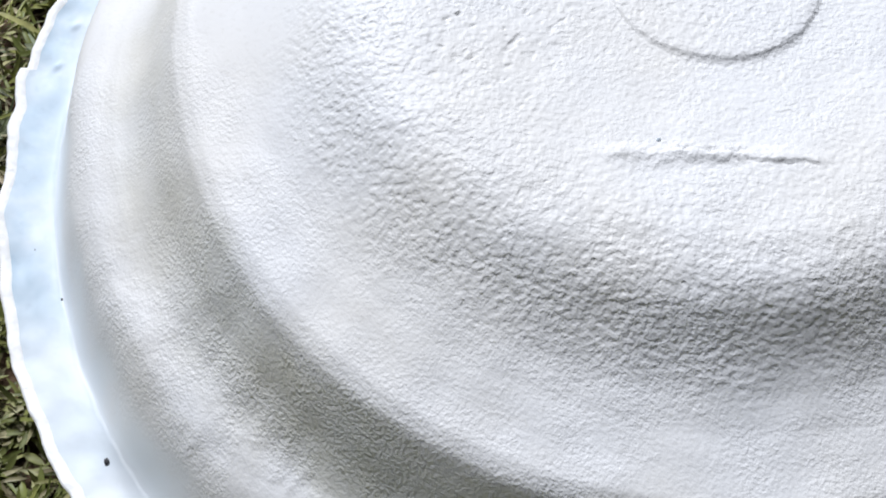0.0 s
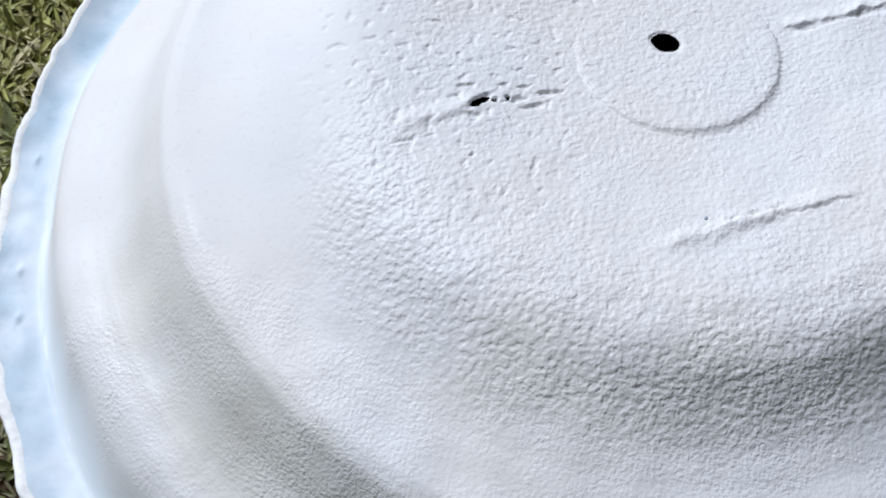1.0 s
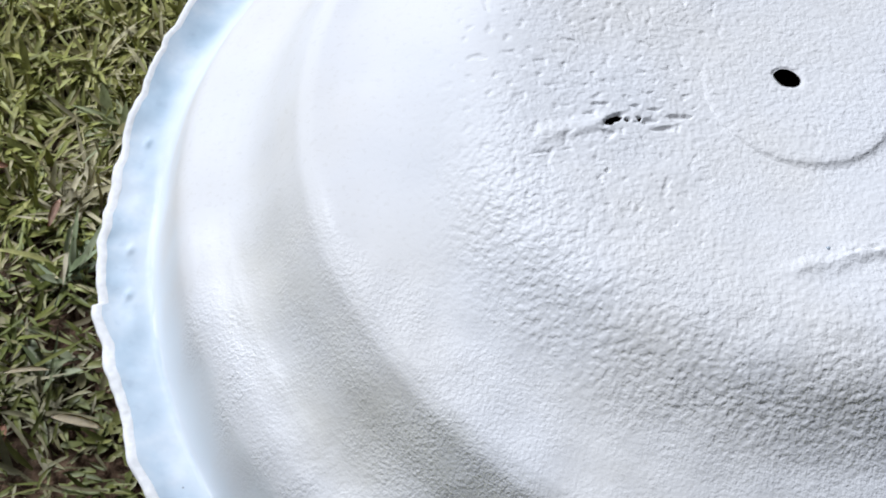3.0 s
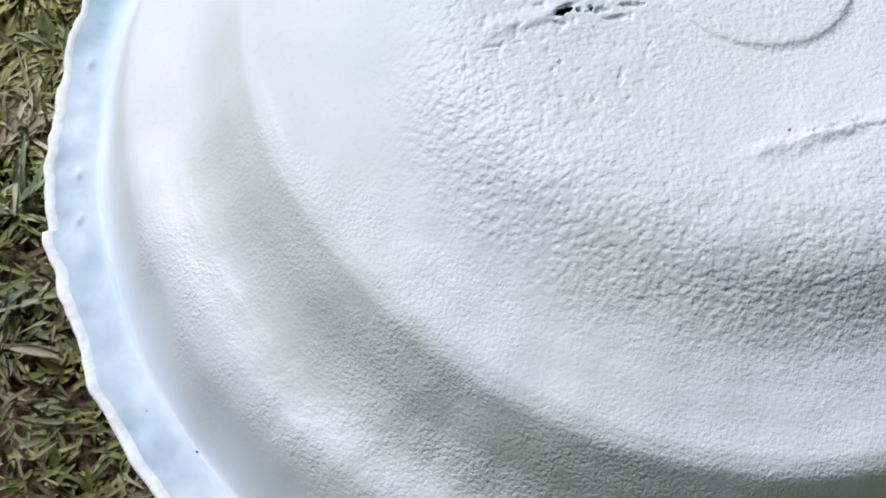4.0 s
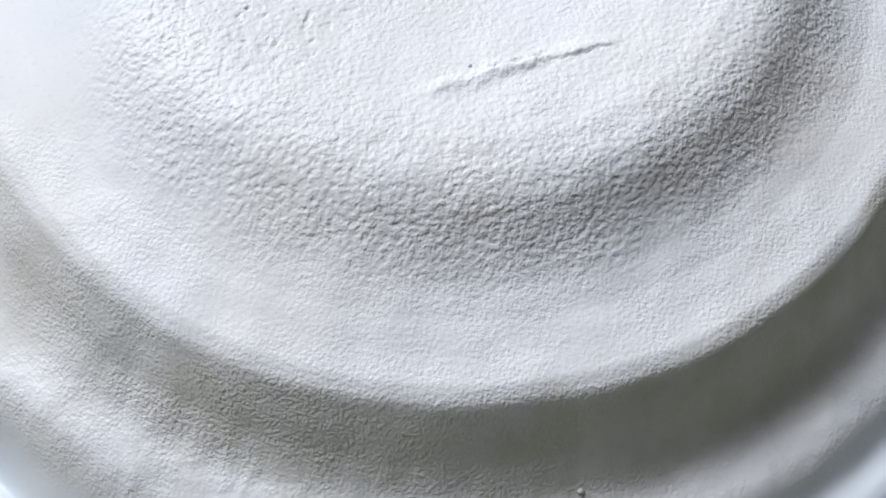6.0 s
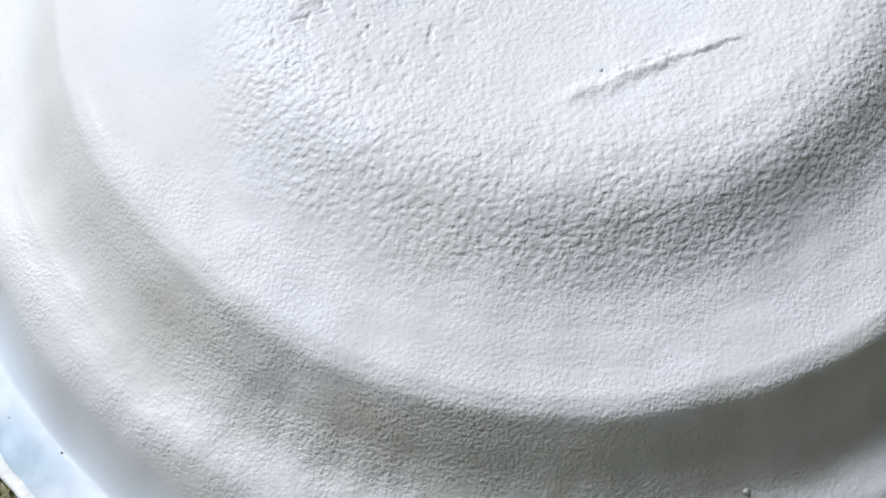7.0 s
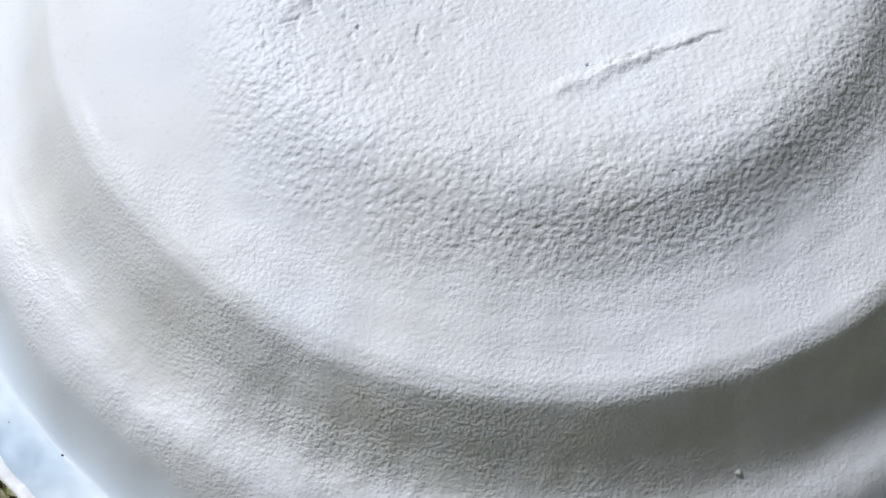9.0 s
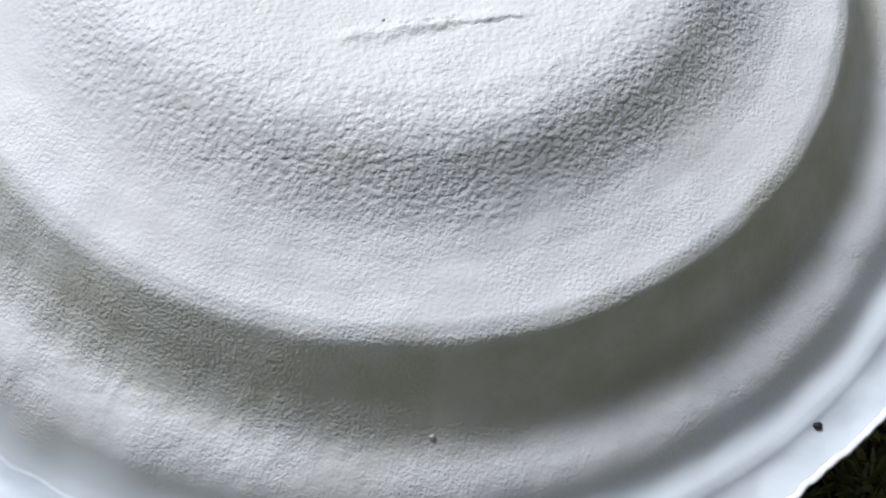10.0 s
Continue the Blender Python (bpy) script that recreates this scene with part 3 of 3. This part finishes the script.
def build_disc():
    """The flat round pad in the middle, proud on one side and flush on the other, with its bored hole."""
    n = 420
    a = np.arange(n) / n * 2 * math.pi
    cx, cy, rad = 0.0050, -0.0045, 0.0420
    edge = rad * (1 + 0.010 * field(np.cos(a), np.sin(a), 0.7, 41) + 0.004 * field(np.cos(a), np.sin(a), 0.12, 42))
    hole = 0.0054 * (1 + 0.10 * np.cos(2 * (a + 0.25)) + 0.10 * field(np.cos(a), np.sin(a), 0.8, 43))
    hx, hy = hole * np.cos(a), hole * np.sin(a)
    ox, oy = cx + edge * np.cos(a), cy + edge * np.sin(a)
    rows, zs = [], []
    lift = 0.0016 + 0.0013 * np.cos(a + radians(48))
    for k in (-1.0, -0.6):
        rows.append((hx, hy))
        zs.append(np.full(n, 0.1935 + k / 1000 + 0.0004))
    for t in np.linspace(0, 1, 62):
        x, y = hx + (ox - hx) * t, hy + (oy - hy) * t
        d = np.hypot(x - cx, y - cy) / rad
        tilt = 0.0008 + 0.0009 * (((x - cx) * math.cos(radians(48)) - (y - cy) * math.sin(radians(48))) / rad)
        u, v = x * 0.92 + y * 0.38, y * 0.92 - x * 0.38
        z = np.interp(np.hypot(x - AXIS[0], y - AXIS[1]), R_FINE, Z_FINE) + tilt
        z = z + 0.00014 * field(u * 0.7, v, 0.0032, 44) + 0.00010 * field(u, v, 0.002, 45) - 0.0003 * smooth(0.55, 0.80, field(x * 0.7, y, 0.0042, 46))
        z = z - 0.0003 * smooth(0.95, 1.0, d) - 0.0008 * smooth(0.04, 0.0, t)
        rows.append((x, y))
        zs.append(z)
    for grow, dz in ((0.0005, -0.0006), (0.0022, -0.0006), (0.0048, -0.0005), (0.0080, -0.0004), (0.0095, -0.0030)):
        rows.append((ox + grow * np.cos(a), oy + grow * np.sin(a)))
        zs.append(zs[-1] + dz)
    pts = np.concatenate([np.stack([x, y, z], -1) for (x, y), z in zip(rows, zs)])
    return mesh_of("center_disc", pts, strip_faces(len(rows), n), GEL)


def blob(name, place, size, flat, mat, seed, label=""):
    bm = bmesh.new()
    bmesh.ops.create_icosphere(bm, subdivisions=2, radius=1)
    for v in bm.verts:
        k = 1 + 0.35 * noise.noise(v.co * 1.3 + Vector((seed * 7.1, 0, 0)))
        v.co = Vector((v.co.x * size * k, v.co.y * size * k * 0.8, v.co.z * size * flat))
    for f in bm.faces:
        f.smooth = True
    me = bpy.data.meshes.new(name)
    bm.to_mesh(me)
    bm.free()
    me.materials.append(mat)
    ob = part(name, me, dome_thing, label)
    z = float(surface(np.array([place[0]]), np.array([place[1]]))[0])
    ob.matrix_local = pose(place[0], place[1], z + size * flat * 0.3, 0, 0, seed * 50)
    return ob


part("crown", build_crown(), dome_thing, "white pebbled gelcoat crown with cracks")
rim_mesh, ex, ey, ez = build_rim()
part("rim_flange", rim_mesh, dome_thing, "pale blue translucent laminate flange")
part("cut_edge", build_edge(ex, ey, ez), dome_thing, "ragged white cut edge")
part("underside", build_underside(), dome_thing, "raw grey laminate back")
part("center_disc", build_disc(), dome_thing, "raised white disc with a bored hole")
blob("resin_drip", (0.095, -0.224), 0.0014, 0.7, RESIN, 1, "small dried resin drip")
blob("grit", (-0.1131, -0.2683), 0.0018, 0.6, SPECK, 3, "black grit")
blob("grit", (0.2494, -0.1545), 0.0021, 0.5, SPECK, 4)
blob("grit", (0.0250, -0.0880), 0.0010, 0.4, SMUDGE, 5)
blob("grit", (-0.2075, -0.2070), 0.0012, 0.5, SMUDGE, 9)
blob("grit", (-0.1818, -0.2195), 0.0008, 0.4, SPECK, 10)

# ---------------------------------------------------------------- ground and grass
def build_ground():
    n = 180
    a = np.arange(n) / n * 2 * math.pi
    rr = np.concatenate([[0.001], np.arange(0.01, 0.9, 0.008), np.geomspace(0.92, 900, 60)])
    r, aa = np.meshgrid(rr, a, indexing="ij")
    x, y = r * np.cos(aa), r * np.sin(aa)
    z = 0.004 * field(x, y, 0.06, 51) * smooth(0.29, 0.33, r) + 0.003 * field(x, y, 0.02, 52) * smooth(0.29, 0.33, r) * smooth(2, 0.6, r) - 0.002
    z = z + 0.02 * field(x, y, 1.7, 53) * smooth(0.8, 2.5, r)
    return mesh_of("ground", np.stack([x, y, z], -1).reshape(-1, 3), strip_faces(len(rr), n), SOIL)


def build_blades(name, count, r0, r1, length, width, lean, mat, seed, lift=0.0, even=1.0, spots=()):
    """A mat of folded, curving blades, rooted on a ring of ground; leaning clear of the dome's rim."""
    g = np.random.default_rng(seed)
    u = g.random(count)
    r = r0 + (r1 - r0) * u ** even
    a = g.random(count) * 2 * math.pi
    x, y = AXIS[0] + r * np.cos(a), AXIS[1] + r * np.sin(a)
    if spots:
        pick = g.integers(0, len(spots), count)
        sx, sy, wide = (np.array([p[k] for p in spots])[pick] for k in range(3))
        x, y = sx + g.normal(0, 1, count) * wide, sy + g.normal(0, 1, count) * wide
        r = np.hypot(x - AXIS[0], y - AXIS[1])
    # tufts: pull the roots towards scattered centres
    cell = 0.035
    tx, ty = np.floor(x / cell), np.floor(y / cell)
    jx, jy = lattice(tx.astype(np.int64), ty.astype(np.int64), 61), lattice(tx.astype(np.int64), ty.astype(np.int64), 62)
    cx, cy = (tx + 0.5 + 0.3 * jx) * cell, (ty + 0.5 + 0.3 * jy) * cell
    pull = g.random(count) * 0.55
    x, y = x + (cx - x) * pull, y + (cy - y) * pull
    head = np.where(g.random(count) < 0.6, np.arctan2(y - cy, x - cx), g.random(count) * 2 * math.pi) + g.normal(0, 0.5, count)
    ln = length * np.exp(g.normal(0, 0.32, count))
    wd = width * np.exp(g.normal(0, 0.35, count))
    tilt0 = np.clip(g.normal(lean, 0.30, count), 0.1, 1.5)
    bend = g.normal(0.6, 0.65, count)
    twist = g.normal(0, 0.5, count)
    near = smooth(0.38, 0.305, r)
    ln = ln * (1 - 0.25 * near)
    out = np.arctan2(y - AXIS[1], x - AXIS[0])
    tilt0 = tilt0 + 0.25 * near
    side = g.normal(0, 0.35, count)
    secs = [(0.0, 0.5), (0.33, 1.0), (0.72, 0.8), (1.0, 0.06)]
    px, py, pz = x.copy(), y.copy(), np.full(count, lift) + g.random(count) * lift
    last, rows = 0.0, []
    for s, w in secs:
        ang = np.clip(tilt0 + bend * s, 0, 2.1)
        hd = head + side * s
        step = (s - last) * ln
        px, py, pz = px + step * np.sin(ang) * np.cos(hd), py + step * np.sin(ang) * np.sin(hd), pz + step * np.cos(ang)
        pz = np.maximum(pz, 0.002 + 0.25 * lift)
        last = s
        half = 0.5 * wd * w
        tw = twist * s
        lx, ly, lz = -np.sin(hd) * np.cos(tw), np.cos(hd) * np.cos(tw), np.sin(tw)
        fold = half * 0.35
        rows.append(np.stack([np.stack([px + half * lx, py + half * ly, pz + half * lz + fold], -1), np.stack([px, py, pz], -1),
                              np.stack([px - half * lx, py - half * ly, pz - half * lz + fold], -1)], 1))
    pts = np.stack(rows, 1)
    top, rad = pts[..., 2].max((1, 2)), np.hypot(pts[..., 0] - AXIS[0], pts[..., 1] - AXIS[1])
    bare = (field(x, y, 0.055, 63) > 0.22) & (g.random(count) < 0.55)
    bare = bare | ((np.hypot(x + 0.335, y + 0.205) < 0.042 + 0.025 * field(x, y, 0.03, 68)) & (g.random(count) < 0.6))
    bare = bare | ((x < -0.2) & (g.random(count) < 0.50 * smooth(-0.04, -0.12, y) * smooth(0.30, 0.18, np.hypot(x + 0.30, y + 0.26))))
    keep = ~(bare | (rad.min((1, 2)) < 0.275) | ((rad.min((1, 2)) < 0.316) & (top > 0.048)))
    pts = pts[keep]
    k = len(pts)
    base = (np.arange(k) * 12)[:, None, None]
    i, j = np.meshgrid(np.arange(3), np.arange(2), indexing="ij")
    q = np.stack([i * 3 + j, i * 3 + j + 1, (i + 1) * 3 + j + 1, (i + 1) * 3 + j], -1).reshape(1, 6, 4)
    return mesh_of(name, pts.reshape(-1, 3), (q + base).reshape(-1, 4), mat)


tagged(new("ground", build_ground()), "brown soil and thatch under short grass", "ground", kind="structure")
tagged(new("thatch", build_blades("thatch", 26000, 0.27, 0.72, 0.021, 0.0017, 1.40, THATCH, 71, 0.003)), "dry tan thatch lying on the soil", "thatch", kind="stuff")
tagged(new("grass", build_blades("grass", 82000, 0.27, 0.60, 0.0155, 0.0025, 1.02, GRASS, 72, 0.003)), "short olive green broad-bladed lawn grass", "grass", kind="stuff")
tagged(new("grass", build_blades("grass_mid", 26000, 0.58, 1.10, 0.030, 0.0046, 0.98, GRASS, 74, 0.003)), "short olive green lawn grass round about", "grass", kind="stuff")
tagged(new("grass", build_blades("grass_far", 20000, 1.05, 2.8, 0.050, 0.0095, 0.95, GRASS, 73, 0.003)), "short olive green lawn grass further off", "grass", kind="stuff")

for k, (tx, ty, spread, count) in enumerate([(-0.334, -0.006, 0.009, 170), (-0.337, -0.036, 0.009, 170), (-0.352, 0.075, 0.016, 90), (-0.318, -0.150, 0.012, 90), (-0.300, -0.188, 0.012, 90)]):
    tagged(new("dead_grass_tuft", build_blades("dead_grass_tuft", count, 0.31, 0.5, 0.020, 0.0024, 1.0, DEAD, 90 + k, 0.004, spots=[(tx, ty, spread)])),
           "tuft of dead straw coloured grass beside the rim", "grass tuft", group="tufts in the lawn")
tagged(new("grass_tuft", build_blades("grass_tuft", 55, 0.31, 0.4, 0.030, 0.0034, 0.95, TUFT, 81, 0.004, spots=[(-0.322, -0.082, 0.0045)])), "blue-green tuft of broad grass beside the rim", "grass tuft", group="tufts in the lawn")
tagged(new("grass_tuft", build_blades("grass_tuft", 40, 0.31, 0.4, 0.022, 0.0030, 0.85, TUFT, 82, 0.004, spots=[(-0.312, -0.138, 0.004)])), "small bright green tuft of grass", "grass tuft", group="tufts in the lawn")
tagged(new("grass_tuft", build_blades("grass_tuft", 45, 0.31, 0.4, 0.026, 0.0036, 0.95, TUFT, 83, 0.004, spots=[(-0.336, 0.012, 0.006)])), "pale tuft of broad grass blades", "grass tuft", group="tufts in the lawn")


def dry_leaf(name, x, y, z, length, width, turn, tip, mat, label):
    bm = bmesh.new()
    rows = []
    for i in range(9):
        s = i / 8
        w = width * math.sin(math.pi * (0.08 + 0.88 * s)) ** 0.8 * 0.5
        zc = 0.10 * length * math.sin(s * 2.6)
        rows.append([bm.verts.new((s * length - length / 2, k * w, zc + abs(k) * w * 0.5)) for k in (-1, -0.5, 0, 0.5, 1)])
    for p, q in zip(rows, rows[1:]):
        for k in range(4):
            bm.faces.new((p[k], q[k], q[k + 1], p[k + 1])).smooth = True
    bmesh.ops.solidify(bm, geom=bm.faces[:], thickness=0.0004)
    me = bpy.data.meshes.new(name)
    bm.to_mesh(me)
    bm.free()
    me.materials.append(mat)
    ob = new(name, me)
    ob.matrix_world = pose(x, y, z, tip, 8, turn)
    return tagged(ob, label, "leaf", group="dry leaves in the grass")


dry_leaf("dry_leaf", -0.341, -0.060, 0.024, 0.020, 0.0042, 98, 10, PINKLEAF, "curled pinkish straw dry leaf in grass")
dry_leaf("dry_leaf", -0.386, -0.037, 0.018, 0.012, 0.0050, 20, 10, DRYLEAF, "small reddish brown dry leaf in grass")
dry_leaf("dry_leaf", -0.313, -0.1535, 0.026, 0.023, 0.0032, 24, -4, STRAWLEAF, "long straw coloured dry leaf on grass")
dry_leaf("dry_leaf", -0.279, -0.172, 0.026, 0.026, 0.0050, 5, 6, STRAWLEAF, "pale straw coloured dry leaf on grass")
dry_leaf("dry_leaf", -0.315, -0.187, 0.014, 0.018, 0.007, 100, 5, DRYLEAF, "reddish brown dry leaf on bare soil")
